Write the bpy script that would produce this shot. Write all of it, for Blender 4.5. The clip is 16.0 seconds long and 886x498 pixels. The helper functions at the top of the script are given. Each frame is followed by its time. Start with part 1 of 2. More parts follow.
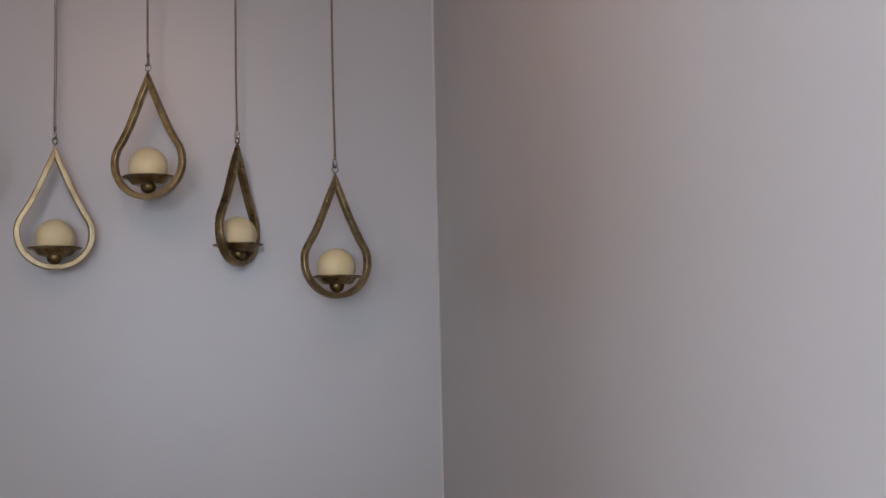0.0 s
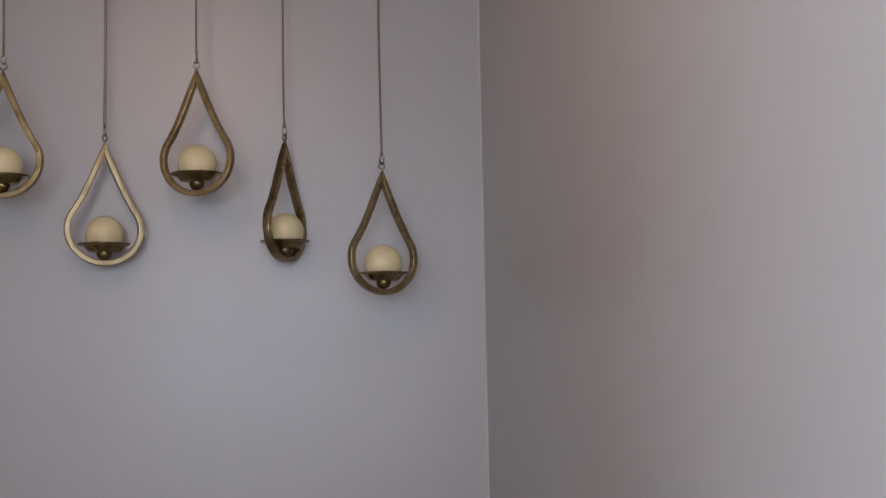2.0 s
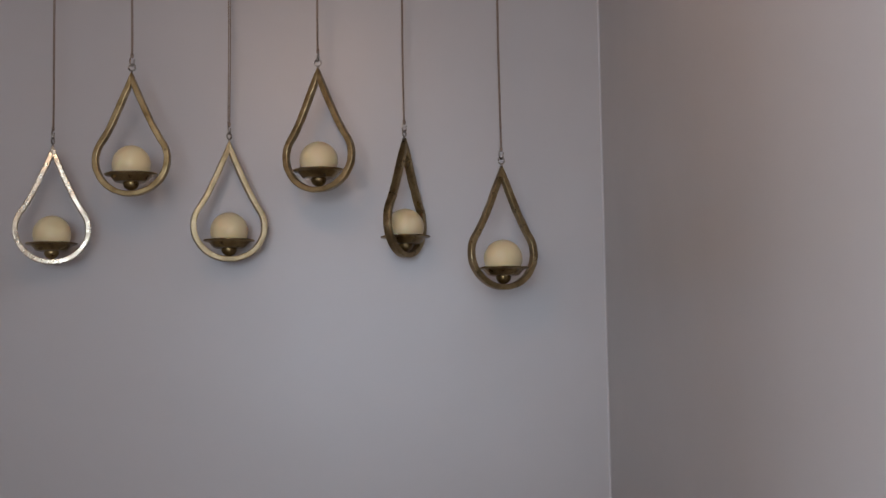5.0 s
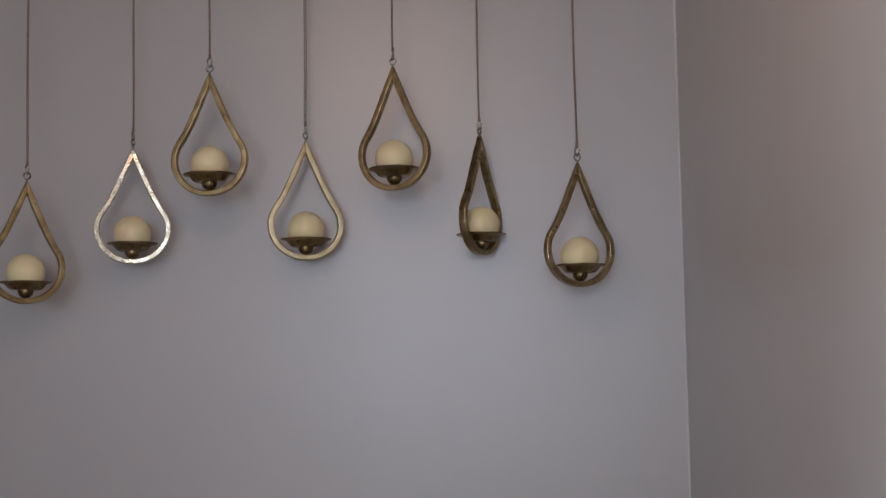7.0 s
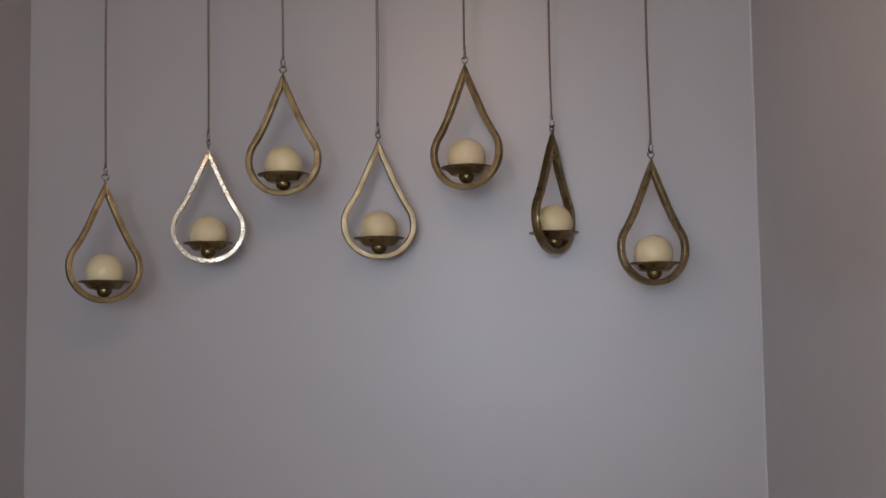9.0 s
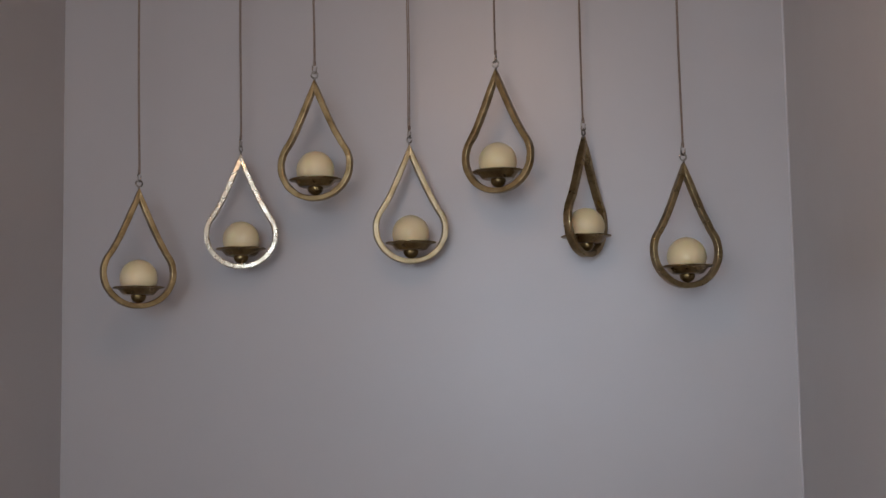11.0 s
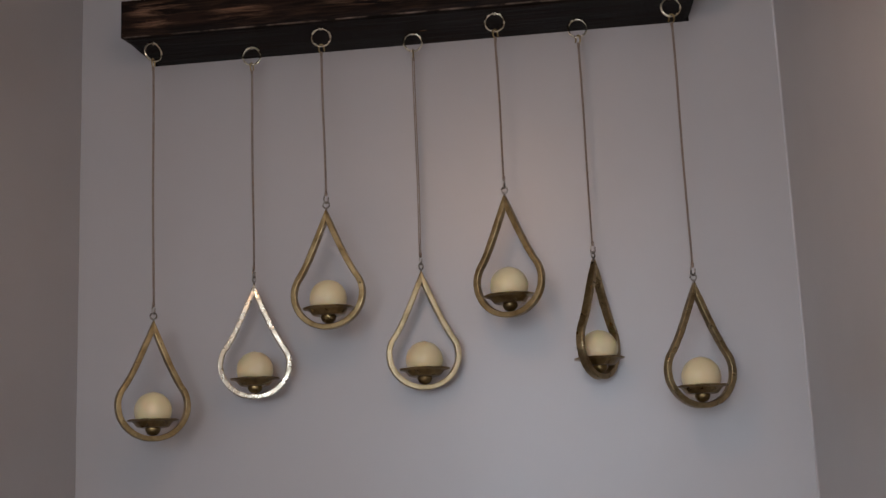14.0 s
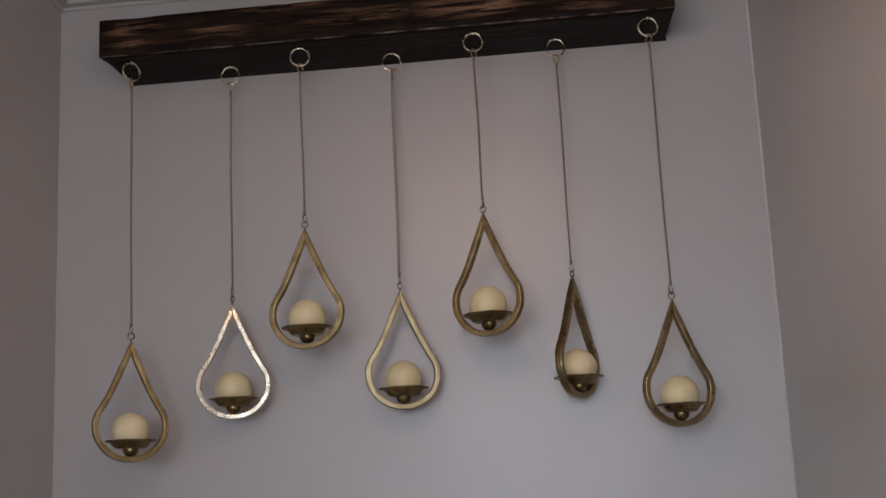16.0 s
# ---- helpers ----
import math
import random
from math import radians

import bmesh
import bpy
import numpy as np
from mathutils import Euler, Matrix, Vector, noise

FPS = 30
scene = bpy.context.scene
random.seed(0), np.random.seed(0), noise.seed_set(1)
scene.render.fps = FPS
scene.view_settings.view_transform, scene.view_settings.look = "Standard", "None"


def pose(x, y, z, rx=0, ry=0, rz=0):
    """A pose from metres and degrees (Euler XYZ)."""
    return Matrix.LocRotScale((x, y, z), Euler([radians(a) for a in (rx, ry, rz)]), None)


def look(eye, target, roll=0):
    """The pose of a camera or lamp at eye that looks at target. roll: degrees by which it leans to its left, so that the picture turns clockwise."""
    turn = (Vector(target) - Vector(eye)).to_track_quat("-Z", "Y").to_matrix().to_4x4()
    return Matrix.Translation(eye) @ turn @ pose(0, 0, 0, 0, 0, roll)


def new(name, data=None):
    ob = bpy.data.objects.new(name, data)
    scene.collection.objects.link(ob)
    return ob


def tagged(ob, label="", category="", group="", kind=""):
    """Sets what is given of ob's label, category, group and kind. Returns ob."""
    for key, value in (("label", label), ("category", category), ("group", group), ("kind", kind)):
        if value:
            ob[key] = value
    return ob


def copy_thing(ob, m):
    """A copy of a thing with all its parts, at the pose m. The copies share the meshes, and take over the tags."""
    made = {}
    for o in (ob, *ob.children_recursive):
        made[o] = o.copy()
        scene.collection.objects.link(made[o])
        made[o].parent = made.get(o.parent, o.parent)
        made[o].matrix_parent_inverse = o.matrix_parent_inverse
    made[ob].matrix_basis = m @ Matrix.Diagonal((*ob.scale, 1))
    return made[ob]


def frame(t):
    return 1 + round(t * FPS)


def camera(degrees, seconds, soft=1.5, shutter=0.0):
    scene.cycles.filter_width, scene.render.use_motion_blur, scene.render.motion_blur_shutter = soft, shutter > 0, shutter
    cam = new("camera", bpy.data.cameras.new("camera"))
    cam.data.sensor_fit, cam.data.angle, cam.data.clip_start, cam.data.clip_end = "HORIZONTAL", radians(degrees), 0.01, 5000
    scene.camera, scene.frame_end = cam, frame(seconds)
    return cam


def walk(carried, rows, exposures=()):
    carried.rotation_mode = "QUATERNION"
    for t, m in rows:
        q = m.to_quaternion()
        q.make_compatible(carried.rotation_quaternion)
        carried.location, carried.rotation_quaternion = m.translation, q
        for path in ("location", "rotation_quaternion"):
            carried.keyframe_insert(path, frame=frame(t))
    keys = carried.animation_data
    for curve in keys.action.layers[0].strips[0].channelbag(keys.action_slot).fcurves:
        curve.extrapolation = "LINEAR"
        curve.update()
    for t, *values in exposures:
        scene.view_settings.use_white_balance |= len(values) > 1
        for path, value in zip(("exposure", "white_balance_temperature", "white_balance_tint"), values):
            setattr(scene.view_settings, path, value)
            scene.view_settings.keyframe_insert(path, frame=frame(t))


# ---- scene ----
cam = camera(38.2, 16.0, soft=1.5)
PATH = [
    (0, (0.315, -2.667, 1.306), (0.588, -0.694, 1.483), -1.3),
    (0.5, (0.31, -2.668, 1.305), (0.57, -0.693, 1.482), -1.2),
    (1, (0.307, -2.669, 1.304), (0.553, -0.692, 1.48), -1.2),
    (1.5, (0.3, -2.669, 1.303), (0.534, -0.69, 1.479), -1.2),
    (2, (0.293, -2.667, 1.302), (0.511, -0.687, 1.478), -1.1),
    (2.5, (0.289, -2.667, 1.301), (0.481, -0.684, 1.476), -1.1),
    (3, (0.289, -2.665, 1.3), (0.452, -0.68, 1.476), -1.0),
    (3.5, (0.29, -2.665, 1.299), (0.42, -0.677, 1.474), -1.1),
    (4, (0.291, -2.664, 1.298), (0.387, -0.674, 1.474), -1.0),
    (6.5, (0.284, -2.66, 1.292), (0.234, -0.668, 1.47), -0.9),
    (7, (0.285, -2.658, 1.292), (0.204, -0.667, 1.47), -0.9),
    (7.5, (0.288, -2.657, 1.292), (0.172, -0.668, 1.469), -0.9),
    (8, (0.292, -2.657, 1.293), (0.144, -0.671, 1.47), -0.8),
    (8.5, (0.291, -2.654, 1.293), (0.117, -0.67, 1.47), -0.8),
    (9, (0.29, -2.655, 1.293), (0.092, -0.673, 1.47), -0.8),
    (11.5, (0.289, -2.655, 1.284), (0.037, -0.681, 1.485), -1.1),
    (12, (0.287, -2.658, 1.283), (0.03, -0.688, 1.517), -1.2),
    (12.5, (0.285, -2.66, 1.283), (0.028, -0.696, 1.557), -1.6),
    (13, (0.284, -2.664, 1.281), (0.028, -0.706, 1.6), -1.9),
    (13.5, (0.283, -2.666, 1.28), (0.03, -0.714, 1.636), -2.1),
    (14, (0.282, -2.669, 1.279), (0.032, -0.723, 1.667), -2.3),
    (14.5, (0.281, -2.67, 1.28), (0.034, -0.729, 1.695), -2.4),
    (15, (0.287, -2.671, 1.277), (0.044, -0.732, 1.703), -2.4),
    (15.5, (0.284, -2.67, 1.28), (0.061, -0.726, 1.697), -2.5),
    (16, (0.287, -2.669, 1.28), (0.068, -0.725, 1.695), -2.6),
]
walk(cam, [(t, look(eye, target, roll)) for t, eye, target, roll in PATH],
     [(0, -0.26, 6440, 10), (5, -0.30, 6500, 10), (10, -0.32, 6510, 10), (12.2, -0.32, 6540, 10), (14, -0.31, 6640, 10), (16, -0.30, 6660, 10)])


# ---- light ----
world = bpy.data.worlds.new("sky")
scene.world = world
world.use_nodes = True
sky = world.node_tree.nodes.new("ShaderNodeTexSky")
sky.sky_type = "NISHITA"
sky.sun_disc = False
sky.sun_elevation = radians(35)
sky.sun_rotation = radians(20)
background = world.node_tree.nodes["Background"]
background.inputs["Strength"].default_value = 0.10
world.node_tree.links.new(sky.outputs["Color"], background.inputs["Color"])

# the room: x from the west wall to the east wall, the feature wall at y = 0
WEST, EAST, SOUTH, CEIL = -0.879, 0.674, -4.7, 2.555
LAMP = (-0.03, -1.44, 2.21)
WIN = (-0.70, 0.50, 1.02, 2.00)      # the window behind the camera: x0, x1, z0, z1
WIN_FILL = (-3.00, -1.90, 0.95, 2.05)  # added beside it in the open room, to brighten the north wall's right half
FAR, MOUTH = -3.9, -2.10             # the unseen open room's added west wall; where the alcove's west wall ends, set to shade the east wall's corner
SIDE = (-4.10, -2.00, 0.70, 2.15)    # the assumed window in the far west wall: y0, y1, z0, z1

lamp = bpy.data.lights.new("ceiling_bulb", "POINT")
lamp.energy, lamp.shadow_soft_size, lamp.color = 7.9, 0.07, (1.0, 0.65, 0.43)
lamp_ob = new("ceiling_bulb", lamp)
lamp_ob.location = LAMP


def daylight(energy, colour, width, height, eye, target):
    """The sky's light in a window's opening."""
    data = bpy.data.lights.new("window_daylight", "AREA")
    data.shape, data.size, data.size_y = "RECTANGLE", width, height
    data.energy, data.color = energy, colour
    new("window_daylight", data).matrix_world = look(eye, target)


middle = ((WIN[0] + WIN[1]) / 2, (WIN[2] + WIN[3]) / 2)
daylight(44.0, (0.715, 0.82, 0.985), WIN[1] - WIN[0], WIN[3] - WIN[2], (middle[0], SOUTH - 0.02, middle[1]), (middle[0], 0, middle[1]))
# added fill: reaches the east half of the north wall, not the west
middle = ((WIN_FILL[0] + WIN_FILL[1]) / 2, (WIN_FILL[2] + WIN_FILL[3]) / 2)
daylight(22.0, (0.715, 0.82, 0.985), WIN_FILL[1] - WIN_FILL[0], WIN_FILL[3] - WIN_FILL[2], (middle[0], SOUTH - 0.02, middle[1]), (middle[0], 0, middle[1]))
middle = ((SIDE[0] + SIDE[1]) / 2, (SIDE[2] + SIDE[3]) / 2)
daylight(228.0, (0.745, 0.845, 0.99), SIDE[1] - SIDE[0], SIDE[3] - SIDE[2], (FAR - 0.02, middle[0], middle[1]), (5, middle[0], middle[1]))


# ---- materials ----
def material(name, rough=0.6, metal=0.0):
    m = bpy.data.materials.new(name)
    m.use_nodes = True
    b = m.node_tree.nodes["Principled BSDF"]
    b.inputs["Roughness"].default_value = rough
    b.inputs["Metallic"].default_value = metal
    return m, m.node_tree.nodes, m.node_tree.links, b


def coords(nodes, links, scale=(1, 1, 1), rnd=False):
    tc = nodes.new("ShaderNodeTexCoord")
    mp = nodes.new("ShaderNodeMapping")
    mp.inputs["Scale"].default_value = scale
    links.new(tc.outputs["Object"], mp.inputs["Vector"])
    if rnd:
        info = nodes.new("ShaderNodeObjectInfo")
        mul = nodes.new("ShaderNodeMath")
        mul.operation, mul.inputs[1].default_value = "MULTIPLY", 17.0
        links.new(info.outputs["Random"], mul.inputs[0])
        links.new(mul.outputs[0], mp.inputs["Location"])
    return mp.outputs["Vector"]


def noise_tex(nodes, links, vec, scale, detail=3.0, rough=0.55, distort=0.0):
    n = nodes.new("ShaderNodeTexNoise")
    n.inputs["Scale"].default_value = scale
    n.inputs["Detail"].default_value = detail
    n.inputs["Roughness"].default_value = rough
    n.inputs["Distortion"].default_value = distort
    links.new(vec, n.inputs["Vector"])
    return n.outputs["Fac"]


def ramp(nodes, links, fac, stops):
    r = nodes.new("ShaderNodeValToRGB")
    while len(r.color_ramp.elements) < len(stops):
        r.color_ramp.elements.new(0.5)
    for e, (p, c) in zip(r.color_ramp.elements, stops):
        e.position, e.color = p, (*c, 1) if len(c) == 3 else c
    links.new(fac, r.inputs["Fac"])
    return r.outputs["Color"]


def grey(v):
    return (v, v, v)


def bump(nodes, links, b, height, strength, distance, below=None):
    n = nodes.new("ShaderNodeBump")
    n.inputs["Strength"].default_value = strength
    n.inputs["Distance"].default_value = distance
    links.new(height, n.inputs["Height"])
    if below is not None:
        links.new(below, n.inputs["Normal"])
    links.new(n.outputs["Normal"], b.inputs["Normal"])
    return n.outputs["Normal"]


def painted(name, low, high, rough, roller=True):
    m, nodes, links, b = material(name, rough)
    v = coords(nodes, links)
    links.new(ramp(nodes, links, noise_tex(nodes, links, v, 2.3, 4), [(0.3, low), (0.7, high)]), b.inputs["Base Color"])
    links.new(ramp(nodes, links, noise_tex(nodes, links, v, 5.0, 3), [(0.3, grey(rough - 0.015)), (0.7, grey(rough + 0.02))]), b.inputs["Roughness"])
    if roller:
        first = bump(nodes, links, b, noise_tex(nodes, links, v, 420, 2), 0.12, 0.0006)
        bump(nodes, links, b, noise_tex(nodes, links, v, 7, 2), 0.035, 0.003, first)
    return m


WALL = painted("wall_paint", (0.436, 0.404, 0.389), (0.464, 0.429, 0.413), 0.39)
WALL.node_tree.nodes["Principled BSDF"].inputs["Specular IOR Level"].default_value = 1.0
WALL.node_tree.nodes["Principled BSDF"].inputs["Coat Weight"].default_value = 0.35
WALL.node_tree.nodes["Principled BSDF"].inputs["Coat Roughness"].default_value = 0.38
CEILING = painted("ceiling_paint", (0.47, 0.435, 0.405), (0.51, 0.47, 0.44), 0.8)
TRIM = painted("trim_paint", (0.46, 0.44, 0.43), (0.50, 0.48, 0.47), 0.45, False)
CAULK = painted("caulk", (0.60, 0.58, 0.58), (0.68, 0.66, 0.66), 0.5, False)
FLOOR = painted("floor_finish", (0.16, 0.10, 0.06), (0.24, 0.15, 0.09), 0.45)


def brass(name, dark, mid, light, rough):
    m, nodes, links, b = material(name, rough, 1.0)
    v = coords(nodes, links, rnd=True)
    tone = noise_tex(nodes, links, v, 55, 6, 0.65)
    patina = noise_tex(nodes, links, v, 21, 4, 0.6)
    blend = nodes.new("ShaderNodeMath")
    blend.operation = "MULTIPLY_ADD"
    blend.inputs[1].default_value = 0.6
    links.new(patina, blend.inputs[0])
    half = nodes.new("ShaderNodeMath")
    half.operation, half.inputs[1].default_value = "MULTIPLY", 0.4
    links.new(tone, half.inputs[0])
    links.new(half.outputs[0], blend.inputs[2])
    links.new(ramp(nodes, links, blend.outputs[0], [(0.36, dark), (0.50, mid), (0.64, light)]), b.inputs["Base Color"])
    links.new(ramp(nodes, links, noise_tex(nodes, links, v, 70, 4), [(0.3, grey(rough - 0.08)), (0.7, grey(rough + 0.12))]), b.inputs["Roughness"])
    first = bump(nodes, links, b, noise_tex(nodes, links, v, 150, 3), 0.24, 0.0009)
    bump(nodes, links, b, noise_tex(nodes, links, v, 45, 2), 0.12, 0.002, first)
    b.inputs["Coat Weight"].default_value = 0.45
    b.inputs["Coat Roughness"].default_value = 0.18
    return m


BRASS = brass("antique_brass", (0.215, 0.145, 0.058), (0.365, 0.265, 0.122), (0.50, 0.38, 0.195), 0.35)
# the same brass toned olive, for the two holders that mirror the dim side
DIM_SIDE = brass("dim_side_brass", (0.215, 0.157, 0.072), (0.36, 0.272, 0.135), (0.50, 0.395, 0.21), 0.31)
# the second holder's silvery reflection, put into the colour of the brass
SHEEN = brass("brass_silver_sheen", (0.42, 0.36, 0.26), (0.55, 0.485, 0.37), (0.68, 0.615, 0.49), 0.29)
# lit copy for the fourth holder: the bright wall it mirrors, as paler brass
WALL_LIT = brass("wall_lit_brass", (0.42, 0.335, 0.18), (0.57, 0.472, 0.275), (0.68, 0.58, 0.37), 0.36)
DISH = brass("dark_brass", (0.145, 0.097, 0.036), (0.250, 0.172, 0.066), (0.37, 0.263, 0.11), 0.31)
RING = brass("bright_brass", (0.46, 0.39, 0.27), (0.66, 0.59, 0.44), (0.80, 0.74, 0.58), 0.24)
STEEL = brass("nickel_hook", (0.12, 0.10, 0.08), (0.34, 0.31, 0.27), (0.62, 0.58, 0.52), 0.28)

WAX, nodes, links, b = material("ivory_wax", 0.33)
v = coords(nodes, links, rnd=True)
links.new(ramp(nodes, links, noise_tex(nodes, links, v, 18, 4), [(0.3, (0.89, 0.745, 0.44)), (0.7, (0.92, 0.79, 0.50))]), b.inputs["Base Color"])
b.inputs["Subsurface Weight"].default_value = 0.25
b.inputs["Subsurface Radius"].default_value = (0.010, 0.006, 0.003)
b.inputs["Subsurface Scale"].default_value = 1.0
bump(nodes, links, b, noise_tex(nodes, links, v, 60, 3), 0.12, 0.001)

WICK, nodes, links, b = material("wick_cotton", 0.9)
b.inputs["Base Color"].default_value = (0.45, 0.38, 0.28, 1)

CORD, nodes, links, b = material("tan_cord", 0.75)
v = coords(nodes, links, (1, 1, 1))
links.new(ramp(nodes, links, noise_tex(nodes, links, v, 420, 3), [(0.3, (0.17, 0.118, 0.088)), (0.7, (0.35, 0.265, 0.20))]), b.inputs["Base Color"])
bump(nodes, links, b, noise_tex(nodes, links, v, 900, 2), 0.6, 0.0008)

# dark stained timber: long grain streaks, brown patches on the front face where the stain is rubbed off
WOOD, nodes, links, b = material("dark_stained_wood", 0.5)
grain = noise_tex(nodes, links, coords(nodes, links, (1.0, 14.0, 14.0)), 3.2, 8, 0.65, 0.6)
base = ramp(nodes, links, grain, [(0.30, (0.0034, 0.0021, 0.0016)), (0.52, (0.0085, 0.0050, 0.0037)), (0.72, (0.024, 0.0125, 0.0085))])
streak = ramp(nodes, links, noise_tex(nodes, links, coords(nodes, links, (2.4, 9.0, 34.0)), 2.8, 7, 0.66, 0.7), [(0.43, grey(0.0)), (0.60, grey(1.0))])
fine = ramp(nodes, links, noise_tex(nodes, links, coords(nodes, links, (4, 60, 60)), 3.0, 5, 0.7), [(0.32, grey(0.10)), (0.58, grey(1.0))])


def mathed(op, a, c):
    n = nodes.new("ShaderNodeMath")
    n.operation, n.use_clamp = op, True
    for k, q in enumerate((a, c)):
        if isinstance(q, float):
            n.inputs[k].default_value = q
        else:
            links.new(q, n.inputs[k])
    return n.outputs[0]


def span(value, a, c):
    """1 at a, falling to 0 at c."""
    n = nodes.new("ShaderNodeMapRange")
    for k, q in enumerate((a, c, 1.0, 0.0), 1):
        n.inputs[k].default_value = q
    links.new(value, n.inputs[0])
    return n.outputs[0]


def rubbed(x, z, half, tall, depth):
    """A soft worn patch on the front, at x along the timber and z over its underside."""
    mp = nodes.new("ShaderNodeMapping")
    mp.inputs["Scale"].default_value = (1 / half, 0, 1 / tall)
    mp.inputs["Location"].default_value = (-x / half, 0, -z / tall)
    links.new(coords(nodes, links), mp.inputs["Vector"])
    g = nodes.new("ShaderNodeTexGradient")
    g.gradient_type = "SPHERICAL"
    links.new(mp.outputs["Vector"], g.inputs["Vector"])
    return mathed("MULTIPLY", mathed("MULTIPLY", g.outputs["Fac"], 1.9), depth)


patches = 0.10
for spot in ((-0.53, 0.060, 0.085, 0.022, 0.9), (-0.53, 0.028, 0.065, 0.014, 0.7), (-0.35, 0.036, 0.085, 0.022, 0.8), (-0.20, 0.080, 0.13, 0.016, 0.6), (-0.04, 0.046, 0.14, 0.024, 0.8),
             (0.19, 0.046, 0.15, 0.034, 1.0), (0.28, 0.066, 0.12, 0.028, 1.0), (0.43, 0.022, 0.08, 0.014, 0.7), (0.46, 0.060, 0.12, 0.016, 0.5)):
    patches = mathed("MAXIMUM", rubbed(*spot), patches)
axes = nodes.new("ShaderNodeSeparateXYZ")
links.new(coords(nodes, links), axes.inputs[0])
front = span(axes.outputs["Y"], -0.183, -0.178)
arris = mathed("MULTIPLY", front, span(axes.outputs["Z"], 0.0022, 0.0040))
chafed = ramp(nodes, links, noise_tex(nodes, links, coords(nodes, links, (5, 5, 5)), 2.2, 5, 0.65), [(0.44, grey(0.0)), (0.60, grey(1.0))])
wear = mathed("MULTIPLY", mathed("MULTIPLY", mathed("MULTIPLY", patches, streak), fine), front)
mp = nodes.new("ShaderNodeMapping")      # a small chip in the underside
mp.inputs["Scale"].default_value, mp.inputs["Location"].default_value = (110, 500, 60), (-3.3, 40, 0)
links.new(coords(nodes, links), mp.inputs["Vector"])
chip = nodes.new("ShaderNodeTexGradient")
chip.gradient_type = "SPHERICAL"
links.new(mp.outputs["Vector"], chip.inputs["Vector"])
wear = mathed("MAXIMUM", wear, mathed("MULTIPLY", chip.outputs["Fac"], 3.0))
colour = base
for amount, tint in ((wear, (0.27, 0.145, 0.085, 1)), (mathed("MULTIPLY", arris, chafed), (0.33, 0.245, 0.19, 1))):
    worn = nodes.new("ShaderNodeMix")
    worn.data_type = "RGBA"
    links.new(amount, worn.inputs["Factor"])
    links.new(colour, worn.inputs["A"])
    worn.inputs["B"].default_value = tint
    colour = worn.outputs["Result"]
links.new(colour, b.inputs["Base Color"])
b.inputs["Specular IOR Level"].default_value = 0.07
links.new(ramp(nodes, links, grain, [(0.3, grey(0.42)), (0.7, grey(0.66))]), b.inputs["Roughness"])
bump(nodes, links, b, grain, 0.5, 0.004)

GLASS, nodes, links, b = material("window_glass", 0.02)
b.inputs["Transmission Weight"].default_value = 1.0
b.inputs["IOR"].default_value = 1.45


# ---- building helpers ----
def mesh_of(name, bm, mat, smooth=False):
    me = bpy.data.meshes.new(name)
    bmesh.ops.recalc_face_normals(bm, faces=bm.faces)
    bm.to_mesh(me)
    bm.free()
    me.materials.append(mat)
    if smooth:
        for p in me.polygons:
            p.use_smooth = True
    return me


def part(name, bm, mat, parent=None, label="", smooth=False):
    ob = new(name, mesh_of(name, bm, mat, smooth))
    if parent is not None:
        ob.parent = parent
    return tagged(ob, label)


def structure(name, bm, mat, label, category):
    return tagged(part(name, bm, mat), label, category, kind="structure")


def box(bm, x0, x1, y0, y1, z0, z1):
    m = Matrix.LocRotScale(((x0 + x1) / 2, (y0 + y1) / 2, (z0 + z1) / 2), None, (x1 - x0, y1 - y0, z1 - z0))
    return bmesh.ops.create_cube(bm, size=1, matrix=m)["verts"]


def tube(bm, points, radius, sides=8, closed=False):
    """A round wire along points."""
    pts = [Vector(p) for p in points]
    n, rings, up = len(pts), [], None
    for i, p in enumerate(pts):
        a = pts[(i - 1) % n] if closed or i else p
        c = pts[(i + 1) % n] if closed or i < n - 1 else p
        d = (c - a).normalized()
        if up is None:
            up = d.orthogonal().normalized()
        up = (up - d * up.dot(d)).normalized()
        side = d.cross(up)
        rings.append([bm.verts.new(p + (up * math.cos(k * math.tau / sides) + side * math.sin(k * math.tau / sides)) * radius) for k in range(sides)])
    for i in range(n if closed else n - 1):
        r, s = rings[i], rings[(i + 1) % n]
        for k in range(sides):
            bm.faces.new((r[k], r[(k + 1) % sides], s[(k + 1) % sides], s[k]))
    if not closed:
        bm.faces.new(rings[0])
        bm.faces.new(rings[-1])


def turned(bm, profile, steps=40):
    """A solid of revolution round z from (radius, height) pairs."""
    rings = []
    for r, z in profile:
        if r < 1e-6:
            rings.append([bm.verts.new((0, 0, z))])
        else:
            rings.append([bm.verts.new((r * math.cos(k * math.tau / steps), r * math.sin(k * math.tau / steps), z)) for k in range(steps)])
    for a, c in zip(rings, rings[1:]):
        for k in range(steps):
            q = (k + 1) % steps
            if len(a) == 1 and len(c) == 1:
                continue
            if len(a) == 1:
                bm.faces.new((a[0], c[k], c[q]))
            elif len(c) == 1:
                bm.faces.new((a[k], a[q], c[0]))
            else:
                bm.faces.new((a[k], a[q], c[q], c[k]))


def smooth_line(pts, per=6):
    """Catmull-Rom through 2D points."""
    out = []
    for i in range(len(pts) - 1):
        p0, p1, p2, p3 = (Vector(pts[max(0, min(len(pts) - 1, i + k))]) for k in (-1, 0, 1, 2))
        for k in range(per):
            t = k / per
            out.append(0.5 * (2 * p1 + (p2 - p0) * t + (2 * p0 - 5 * p1 + 4 * p2 - p3) * t * t + (3 * p1 - p0 - 3 * p2 + p3) * t ** 3))
    out.append(Vector(pts[-1]))
    return out


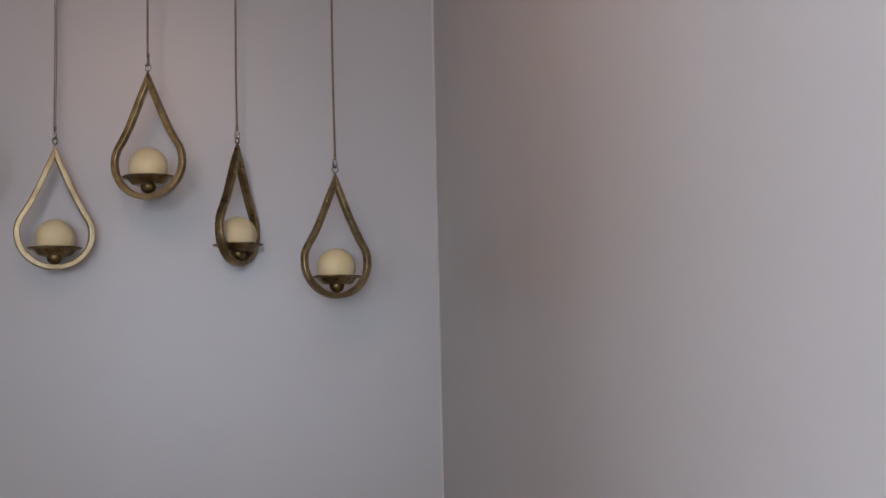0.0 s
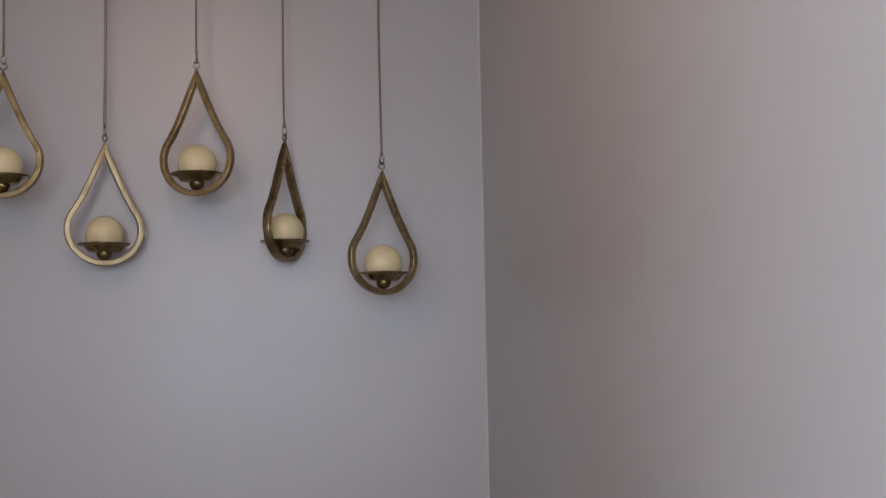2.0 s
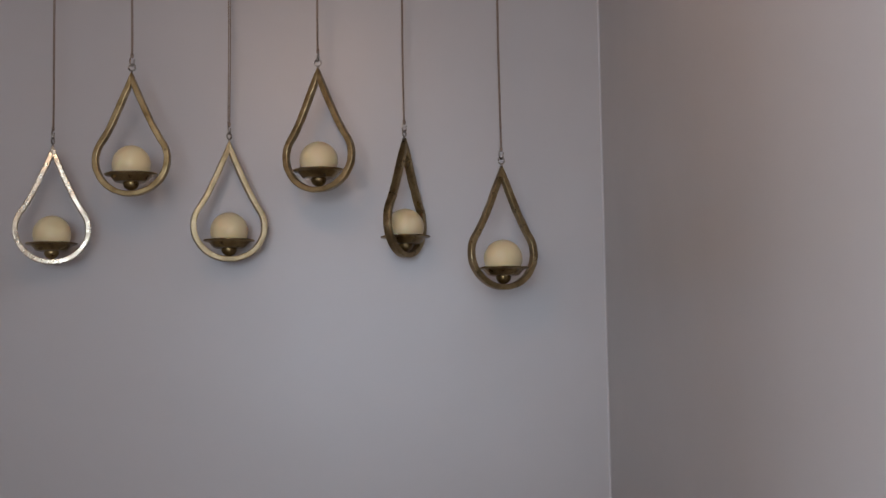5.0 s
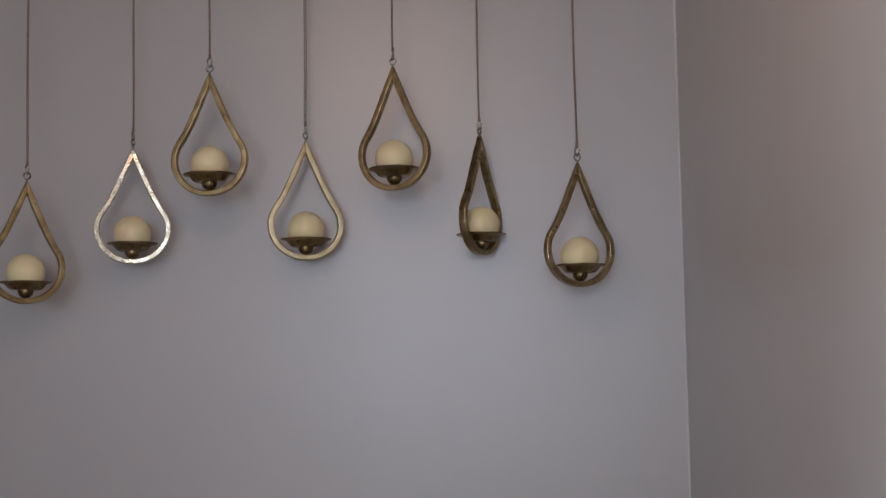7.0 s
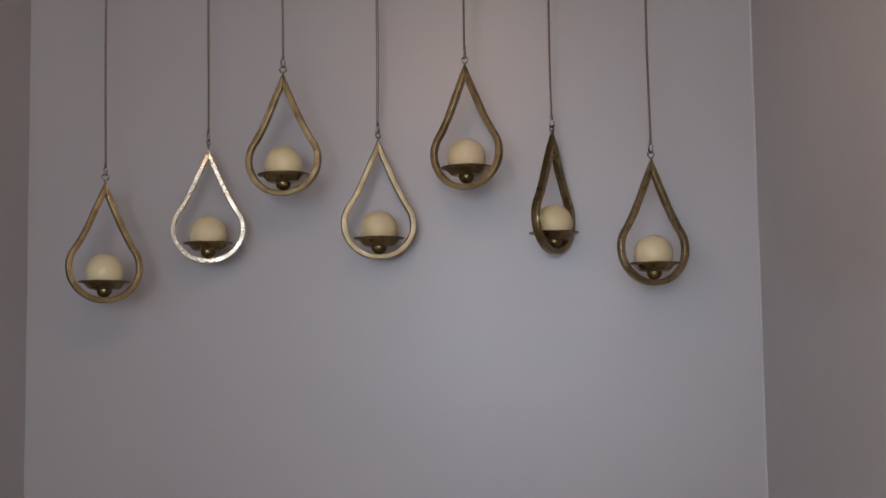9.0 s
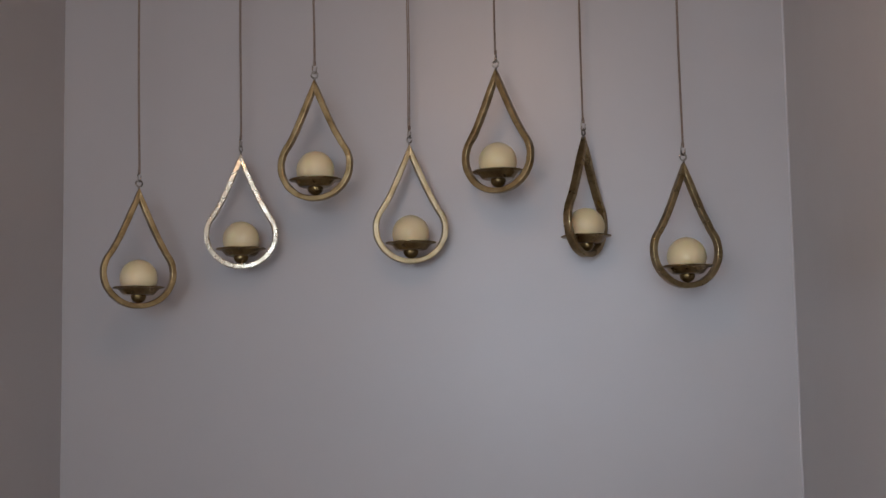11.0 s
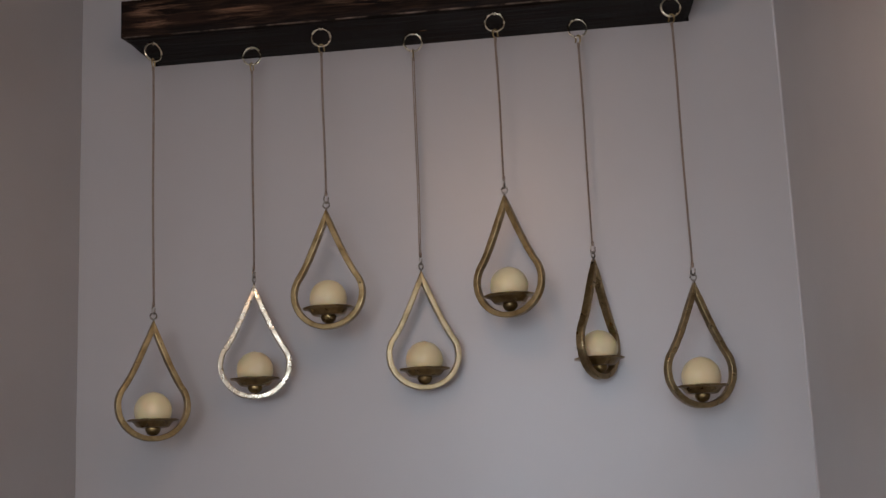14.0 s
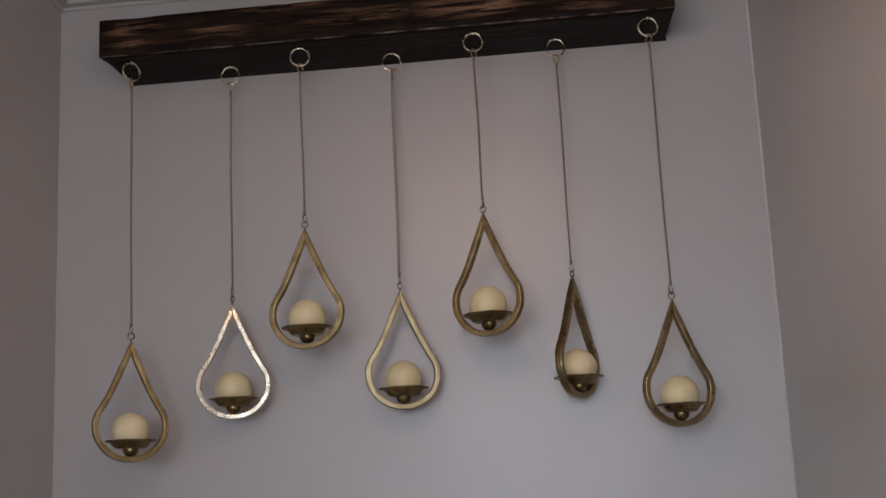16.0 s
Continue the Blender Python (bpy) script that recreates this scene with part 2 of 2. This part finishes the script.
# ---- the room ----
T = 0.12
bm = bmesh.new()
box(bm, WEST - T, EAST + T, 0, T, 0, CEIL)
structure("wall_north", bm, WALL, "greige satin painted wall behind the hanging candle holders", "wall")
bm = bmesh.new()
box(bm, EAST, EAST + T, SOUTH - T, 0, 0, CEIL)
structure("wall_east", bm, WALL, "plain greige painted side wall", "wall")
# seen only near the corner; runs on to MOUTH to block the side daylight
bm = bmesh.new()
box(bm, WEST - T, WEST, MOUTH, 0, 0, CEIL)
structure("wall_west", bm, WALL, "plain greige painted side wall", "wall")
# unseen walls of an open room, added so that less light bounces back
bm = bmesh.new()
box(bm, FAR, WEST - T, MOUTH, MOUTH + T, 0, CEIL)
structure("wall_unseen_northwest", bm, WALL, "unseen plain greige painted wall added beside the alcove", "wall")
bm = bmesh.new()
box(bm, FAR - T, FAR, SIDE[1], MOUTH + T, 0, CEIL)
box(bm, FAR - T, FAR, SOUTH - T, SIDE[0], 0, CEIL)
box(bm, FAR - T, FAR, SIDE[0], SIDE[1], 0, SIDE[2])
box(bm, FAR - T, FAR, SIDE[0], SIDE[1], SIDE[3], CEIL)
structure("wall_unseen_west", bm, WALL, "unseen plain greige painted wall added to hold a window opening", "wall")
bm = bmesh.new()
box(bm, FAR, WIN_FILL[0], SOUTH - T, SOUTH, 0, CEIL)
box(bm, WIN_FILL[1], WIN[0], SOUTH - T, SOUTH, 0, CEIL)
for x0, x1, z0, z1 in (WIN, WIN_FILL):
    box(bm, x0, x1, SOUTH - T, SOUTH, 0, z0)
    box(bm, x0, x1, SOUTH - T, SOUTH, z1, CEIL)
box(bm, WIN[1], EAST, SOUTH - T, SOUTH, 0, CEIL)
structure("wall_south", bm, WALL, "plain greige painted wall with a window opening and an added one for fill light", "wall")
bm = bmesh.new()
box(bm, FAR - T, EAST + T, SOUTH - T, MOUTH + T, -0.15, 0)
box(bm, WEST - T, EAST + T, MOUTH + T, T, -0.15, 0)
structure("floor", bm, FLOOR, "plain brown floor of the room", "floor")
bm = bmesh.new()
box(bm, FAR - T, EAST + T, SOUTH - T, MOUTH + T, CEIL, CEIL + 0.15)
box(bm, WEST - T, EAST + T, MOUTH + T, T, CEIL, CEIL + 0.15)
structure("ceiling", bm, CEILING, "plain greige painted ceiling", "ceiling")

# crown moulding: a small step, a cove and a top lip, mitred in the corners
PROFILE = [(0.0, -0.0835), (0.004, -0.0835), (0.0065, -0.081), (0.0065, -0.0755), (0.023, -0.0735), (0.027, -0.068), (0.033, -0.052), (0.044, -0.034), (0.056, -0.022), (0.060, -0.018), (0.062, -0.0005), (0.0, -0.0005)]


def crown(name, ends, label):
    """A moulding along a wall; ends(d) gives its two plan points at the distance d from the wall."""
    bm = bmesh.new()
    rows = [[bm.verts.new((*p, CEIL + z)) for p in ends(d)] for d, z in PROFILE]
    for a, c in zip(rows, rows[1:] + rows[:1]):
        bm.faces.new((a[0], a[1], c[1], c[0]))
    bm.faces.new([r[0] for r in rows])
    bm.faces.new([r[1] for r in rows])
    structure(name, bm, TRIM, label, "moulding")


crown("trim_north", lambda d: ((WEST + d, -d), (EAST - d, -d)), "greige painted crown moulding under the ceiling")
crown("trim_west", lambda d: ((WEST + d, -d), (WEST + d, MOUTH)), "greige painted crown moulding under the ceiling")
crown("trim_east", lambda d: ((EAST - d, -d), (EAST - d, SOUTH)), "greige painted crown moulding under the ceiling")

# a thin bead of pale caulk down the corner
bm = bmesh.new()
ends = [[bm.verts.new((EAST - a, -c, z)) for a, c in ((0, 0), (0.0034, 0), (0.0024, 0.0014), (0.0010, 0.0024), (0, 0.0030))] for z in (0.0, CEIL - 0.08)]
for k in range(5):
    bm.faces.new((ends[0][k], ends[0][(k + 1) % 5], ends[1][(k + 1) % 5], ends[1][k]))
for e in ends:
    bm.faces.new(e)
structure("trim_corner", bm, CAULK, "thin bead of pale caulk in the wall corner", "caulk")

# the three windows out of view, the third only added for its fill light; each built flat in x and z and turned into its
# opening
def window(name, w, z0, z1, place):
    bm = bmesh.new()
    for a0, a1, b0, b1 in ((0, 0.05, z0, z1), (w - 0.05, w, z0, z1), (0.05, w - 0.05, z0, z0 + 0.05), (0.05, w - 0.05, z1 - 0.05, z1)):
        box(bm, a0, a1, -0.10, -0.05, b0, b1)
    ob = structure(name, bm, TRIM, "white framed window assumed out of view to light the room", "window")
    bm = bmesh.new()
    box(bm, 0.05, w - 0.05, -0.078, -0.072, z0 + 0.05, z1 - 0.05)
    pane = part("pane", bm, GLASS, ob)
    pane.visible_shadow = False
    ob.matrix_basis = place


window("window_1", WIN[1] - WIN[0], WIN[2], WIN[3], pose(WIN[0], SOUTH, 0))
window("window_3_fill", WIN_FILL[1] - WIN_FILL[0], WIN_FILL[2], WIN_FILL[3], pose(WIN_FILL[0], SOUTH, 0))
window("window_2", SIDE[1] - SIDE[0], SIDE[2], SIDE[3], pose(FAR, SIDE[1], 0, 0, 0, -90))

# the ceiling lamp; its shade is unseen, added to keep light off the ceiling
fixture = tagged(new("ceiling_lamp"), "small ceiling lamp; a shallow shade of painted metal is added to cut upward light", "lamp")
fixture.location = (LAMP[0], LAMP[1], CEIL)
bm = bmesh.new()
turned(bm, [(0, 0), (0.06, 0), (0.06, -0.012), (0.045, -0.022), (0, -0.022)], 32)
part("ceiling_rose", bm, TRIM, fixture)
bm = bmesh.new()
tube(bm, [(0, 0, -0.02), (0, 0, -0.19)], 0.006)
part("stem", bm, TRIM, fixture)
bm = bmesh.new()
turned(bm, [(0.021, -0.205), (0.032, -0.212), (0.095, -0.247), (0.160, -0.290), (0.162, -0.290), (0.097, -0.245), (0.033, -0.209), (0.021, -0.202), (0.021, -0.205)], 40)
part("shade", bm, TRIM, fixture, "shallow painted metal cone added to cut upward light", True)
bm = bmesh.new()
turned(bm, [(0, -0.18), (0.018, -0.18), (0.021, -0.235), (0, -0.235)], 24)
part("socket", bm, TRIM, fixture)

# ---- the timber shelf beam ----
BEAM = (-0.715, 0.506, 0.186, 2.277, 0.088)     # x0, x1, depth, underside, height


def beam():
    x0, x1, depth, z0, h = BEAM
    length, bm = x1 - x0, bmesh.new()
    nx, ny, nz = 90, 12, 7
    grid = {}

    def vert(i, j, k):
        if (i, j, k) not in grid:
            x, y, z = length * (i / nx - 0.5), depth * (j / ny - 1), h * k / nz
            p = Vector((x * 2.5, y * 9, z * 9))
            x *= 1 - 0.020 * j / ny
            off = noise.noise_vector(p) * 0.0012
            edge = (j == 0) + (k in (0, nz)) + (i in (0, nx))
            if edge > 1 and j < ny:
                pull = 0.0022 + 0.0022 * max(0, noise.noise(Vector((x * 14, y * 20, z * 20 + 5))))
                off += Vector((pull * ((i == 0) - (i == nx)), pull * (j == 0), pull * ((k == 0) - (k == nz))))
            if j == ny:
                off.y = 0
            grid[i, j, k] = bm.verts.new(Vector((x, y, z)) + off)
        return grid[i, j, k]

    for i in range(nx):
        for j in range(ny):
            for k in (0, nz):
                bm.faces.new((vert(i, j, k), vert(i + 1, j, k), vert(i + 1, j + 1, k), vert(i, j + 1, k)))
        for k in range(nz):
            for j in (0, ny):
                bm.faces.new((vert(i, j, k), vert(i + 1, j, k), vert(i + 1, j, k + 1), vert(i, j, k + 1)))
    for j in range(ny):
        for k in range(nz):
            for i in (0, nx):
                bm.faces.new((vert(i, j, k), vert(i, j + 1, k), vert(i, j + 1, k + 1), vert(i, j, k + 1)))
    ob = part("shelf_beam", bm, WOOD)
    ob.matrix_basis = pose((x0 + x1) / 2, 0, z0)
    return tagged(ob, "dark stained rustic timber beam shelf fixed to the wall", "shelf")


beam()

# ---- candle holders ----
DROP = [(0, 0), (0.0215, -0.050), (0.0435, -0.100), (0.0580, -0.127), (0.0700, -0.147), (0.0757, -0.170), (0.0725, -0.196), (0.0600, -0.219), (0.0400, -0.2365), (0.0170, -0.2455), (0, -0.247)]
WIDE, DEEP = 0.0110, 0.0155
SLANT = math.sin(math.atan2(DROP[1][0], -DROP[1][1]))      # of the straight sides, at the apex


def drop_frame(bow=0.0):
    """A forged brass bar bent to a teardrop, its point at the origin, facing -y: a soft front edge, a flat
    back, the two sides mitred at the point. bow: how far the sides bend towards the front, per square metre."""
    half = smooth_line(DROP, 5)
    loop = [(p.x, p.y) for p in half] + [(-p.x, p.y) for p in half[-2:0:-1]]
    n = len(loop)
    bm, rings, section = bmesh.new(), [], []
    f, r = 0.0021, 0.0014
    for cx, cy, rad, first in ((f, f - DEEP / 2, f, 180), (WIDE - f, f - DEEP / 2, f, 270), (WIDE - r, DEEP / 2 - r, r, 0), (r, DEEP / 2 - r, r, 90)):
        for k in range(6):
            a = radians(first + 18 * k)
            section.append((cx + rad * math.cos(a), cy + rad * math.sin(a)))
    sides = len(section)
    for i, (x, z) in enumerate(loop):
        a, c = Vector(loop[i - 1]), Vector(loop[(i + 1) % n])
        p = Vector((x, z))
        d1, d2 = (p - a).normalized(), (c - p).normalized()
        n1, n2 = Vector((d1.y, -d1.x)), Vector((d2.y, -d2.x))
        m = (n1 + n2).normalized()
        m /= max(0.38, m.dot(n1))
        ring = []
        for w, y in section:
            wob = 0.0005 * noise.noise(Vector((x * 60, z * 60, w * 90 + y * 50))) + 0.0005 * noise.noise(Vector((x * 22, z * 22, 3.0)))
            q = p + m * (w + wob)
            if z > -0.06 and q.x * x <= 0:
                q = Vector((0, -(w + wob) / SLANT))
            slim = 1 - 0.35 * max(0.0, 1 + z / 0.035)
            ring.append(bm.verts.new((q.x, y * slim + wob - bow * q.x * q.x, q.y)))
        rings.append(ring)
    for i in range(n):
        g, h = rings[i], rings[(i + 1) % n]
        for k in range(sides):
            bm.faces.new((g[k], g[(k + 1) % sides], h[(k + 1) % sides], h[k]))
    return bm


def candle_holder(metal, bow=0.0, eye=0.0):
    root = new("candle_holder")
    tagged(root, category="candle holder", group="hanging candle holders")
    bar = part("teardrop_frame", drop_frame(bow), metal, root, "", True)
    for k, p in enumerate(bar.data.polygons):      # the front and back of the bar are beaten flat
        p.use_smooth = k % 24 not in (5, 17)
    bm = bmesh.new()
    turned(bm, [(0, -0.2195), (0.027, -0.2195), (0.0315, -0.2180), (0.0385, -0.2095), (0.0415, -0.2072), (0.0502, -0.2056), (0.0510, -0.2043), (0.0502, -0.2034), (0.0412, -0.2052), (0.0372, -0.2080), (0.0305, -0.2162), (0.026, -0.2178), (0, -0.2178)], 48)
    for q in bm.verts:
        if q.co.xy.length > 0.04:
            q.co.z += 0.0012 * noise.noise(q.co * 45)
    part("dish", bm, DISH, root, "tarnished brass dish with a flared rim", True)
    bm = bmesh.new()
    turned(bm, [(0.0152 * math.sin(a * math.pi / 18), -0.2222 + 0.0136 * math.cos(a * math.pi / 18)) for a in range(19)], 32)
    part("knob", bm, DISH, root, "round brass knob under the dish", True)
    bm = bmesh.new()
    tube(bm, [(0.0066 * math.cos(a * math.tau / 24), 0, 0.0090 + 0.0066 * math.sin(a * math.tau / 24)) for a in range(24)], 0.0017, 8, True)
    turned(bm, [(0, -0.006), (0.0022, -0.006), (0.0019, 0.002), (0, 0.003)], 12)
    part("eye_loop", bm, STEEL, root, "small dull nickel eye loop", True).matrix_basis = pose(0, 0, 0, 0, 0, eye)
    return root


def ball_candle():
    bm, r = bmesh.new(), 0.038
    turned(bm, [(0, -0.0325), (0.0185, -0.0325)] + [(r * math.cos(a), r * math.sin(a)) for a in (math.radians(d) for d in range(-58, 90, 6))] + [(0, r)], 48)
    root = part("ball_candle", bm, WAX, None, "", True)
    bm = bmesh.new()
    tube(bm, [(0, 0, 0.036), (0.0003, 0, 0.039), (0.0009, 0.0003, 0.0408)], 0.0009, 6)
    part("wick", bm, WICK, root)
    return tagged(root, "ivory wax ball candle resting in a brass dish", "candle", "ball candles")


def brass_ring():
    root = new("brass_ring")
    tagged(root, "bright brass ring hanging under the timber beam", "ring", "rings under the beam")
    bm, R = bmesh.new(), 0.0198
    tube(bm, [(R * math.sin(a * math.tau / 48), 0, -0.0215 + R * math.cos(a * math.tau / 48)) for a in range(48)], 0.0021, 10, True)
    part("ring", bm, RING, root, "", True)
    bm = bmesh.new()
    tube(bm, [(0, 0.0034 * math.sin(a * math.tau / 14), -0.0020 + 0.0034 * math.cos(a * math.tau / 14)) for a in range(14)], 0.0011, 8, True)
    turned(bm, [(0, 0.010), (0.0016, 0.010), (0.0016, 0.0005), (0, 0.0005)], 10)
    part("screw_eye", bm, RING, root, "", True)
    return root


def hanging_cord(top, bottom, seed):
    """A doubled cord looped over a ring and a wire hook at its lower end; both ends as points."""
    rnd = random.Random(seed)
    root = new("hanging_cord")
    root.location = top
    tagged(root, "doubled thin tan cord with a small metal hook", "cord", "hanging cords")
    length = top[2] - bottom[2]
    dx, dy = bottom[0] - top[0], bottom[1] - top[1]
    low = length - 0.019
    turn = rnd.uniform(0, 0.6)

    def at(f, side):
        a = turn + 0.5 * f
        gap = {2: 0.0014, 4: 0.0018}.get(seed, 0.0012)
        bow = 0.0007 * math.sin(f * math.pi * 2 + seed)
        return (dx * f + bow + side * gap * math.cos(a), dy * f + side * gap * math.sin(a), -0.017 - f * (low - 0.017))

    for side in (-1, 1):
        bm = bmesh.new()
        tube(bm, [at(k / 28, side) for k in range(29)], 0.00125, 6)
        part("strand", bm, CORD, root, "", True)
    def hook(shank, tail, r):
        """A bent wire: up one side, round the bottom, a short open tail on the other."""
        bm = bmesh.new()
        pts = [(-0.0006, 0, shank), (-r * 0.6, 0, shank - 0.003), (-r, 0, shank - 0.007)]
        pts += [(r * math.cos(a), 0, r + r * math.sin(a)) for a in (math.radians(d) for d in range(180, 361, 20))]
        pts += [(r * 1.05, 0, r + tail * 0.6), (r * 1.35, 0, r + tail)]
        tube(bm, pts, 0.0016, 8)
        return bm

    def knot(z):
        bm = bmesh.new()
        turned(bm, [(0, z + 0.004), (0.0026, z + 0.003), (0.0032, z), (0.0027, z - 0.006), (0, z - 0.007)], 10)
        return bm

    upper, lower = HOOK_TURN[seed - 1]
    part("upper_hook", hook(0.020, 0.010, 0.0052), BRASS, root, "small brass wire hook", True).matrix_basis = pose(0, 0, 0.004, 180, 0, upper)
    part("knot", knot(-0.016), CORD, root, "", True)
    part("knot", knot(-low + 0.003), CORD, root, "", True).location = (dx, dy, 0)
    part("lower_hook", hook(0.021, 0.009, 0.0043), STEEL, root, "small nickel wire hook", True).matrix_basis = pose(dx, dy, -length, 0, 0, lower)
    return root


# plan: x, y, height of the drop's point, turn of the drop, hammered look
HOLDERS = [
    (-0.6515, -0.147, 1.671, 36, "antique brass teardrop candle holder hanging lowest beside the corner"),
    (-0.4583, -0.071, 1.749, 16, "brass teardrop candle holder, the silvery shine of its hammered face put into the colour"),
    (-0.2815, -0.147, 1.881, -6, "antique brass teardrop candle holder on a short cord"),
    (-0.100, -0.071, 1.754, 18, "brass teardrop candle holder hanging at middle height, toned pale for the bright wall it mirrors"),
    (0.0885, -0.147, 1.886, -21, "antique brass teardrop candle holder on a short cord, turned aside"),
    (0.258, -0.071, 1.755, 60.5, "brass teardrop candle holder turned almost edge-on, its dim reflection toned into the colour"),
    (0.451, -0.147, 1.684, 25, "brass teardrop candle holder hanging low beside the corner, its dim reflection toned into the colour"),
]
HOOK_TURN = [(80, 75), (70, 80), (12, 40), (95, 70), (30, 110), (150, 25), (170, 30)]     # of the upper and the lower hooks
STRETCH = [(1.024, 1.004), (1.008, 0.990), (1.012, 1.006), (1.026, 1.006), (0.992, 1.014), (1.0, 0.996), (0.994, 1.006)]      # no two were bent to quite the same width and height
RING_TURN = [48, 4, 10, 14, 6, 2, 8]
holder, dim_side, candle, ring = candle_holder(BRASS), candle_holder(DIM_SIDE), ball_candle(), brass_ring()
# the two lit copies; the bow turns one side to a brighter reflection
pale, light = candle_holder(SHEEN, 1.2, 62), candle_holder(WALL_LIT, 0.0, 40)
for i, (x, y, z, turn, label) in enumerate(HOLDERS):
    place = pose(x, y, z, 0, 0, turn) @ Matrix.Diagonal((STRETCH[i][0], 1, STRETCH[i][1], 1))
    c_place = pose(x, y, z + 0.0190 - 0.2042 * STRETCH[i][1], 0, 0, 40 * i)
    under = BEAM[3]
    off = 0.0005 if i in (1, 3) else -0.003
    r_place = pose(x + off, y, under, 0, 0, RING_TURN[i])
    if i == 0:
        holder.matrix_basis, candle.matrix_basis, ring.matrix_basis = place, c_place, r_place
        h = holder
    elif i in (1, 3):
        h = pale if i == 1 else light
        h.matrix_basis = place
    elif i == 5:
        h = dim_side
        h.matrix_basis = place
    else:
        h = copy_thing(dim_side if i > 5 else holder, place)
    tagged(h, label)
    if i:
        copy_thing(candle, c_place)
        copy_thing(ring, r_place)
    hanging_cord((x + off, y, under - 0.041), (x, y, z + 0.0125), i + 1)
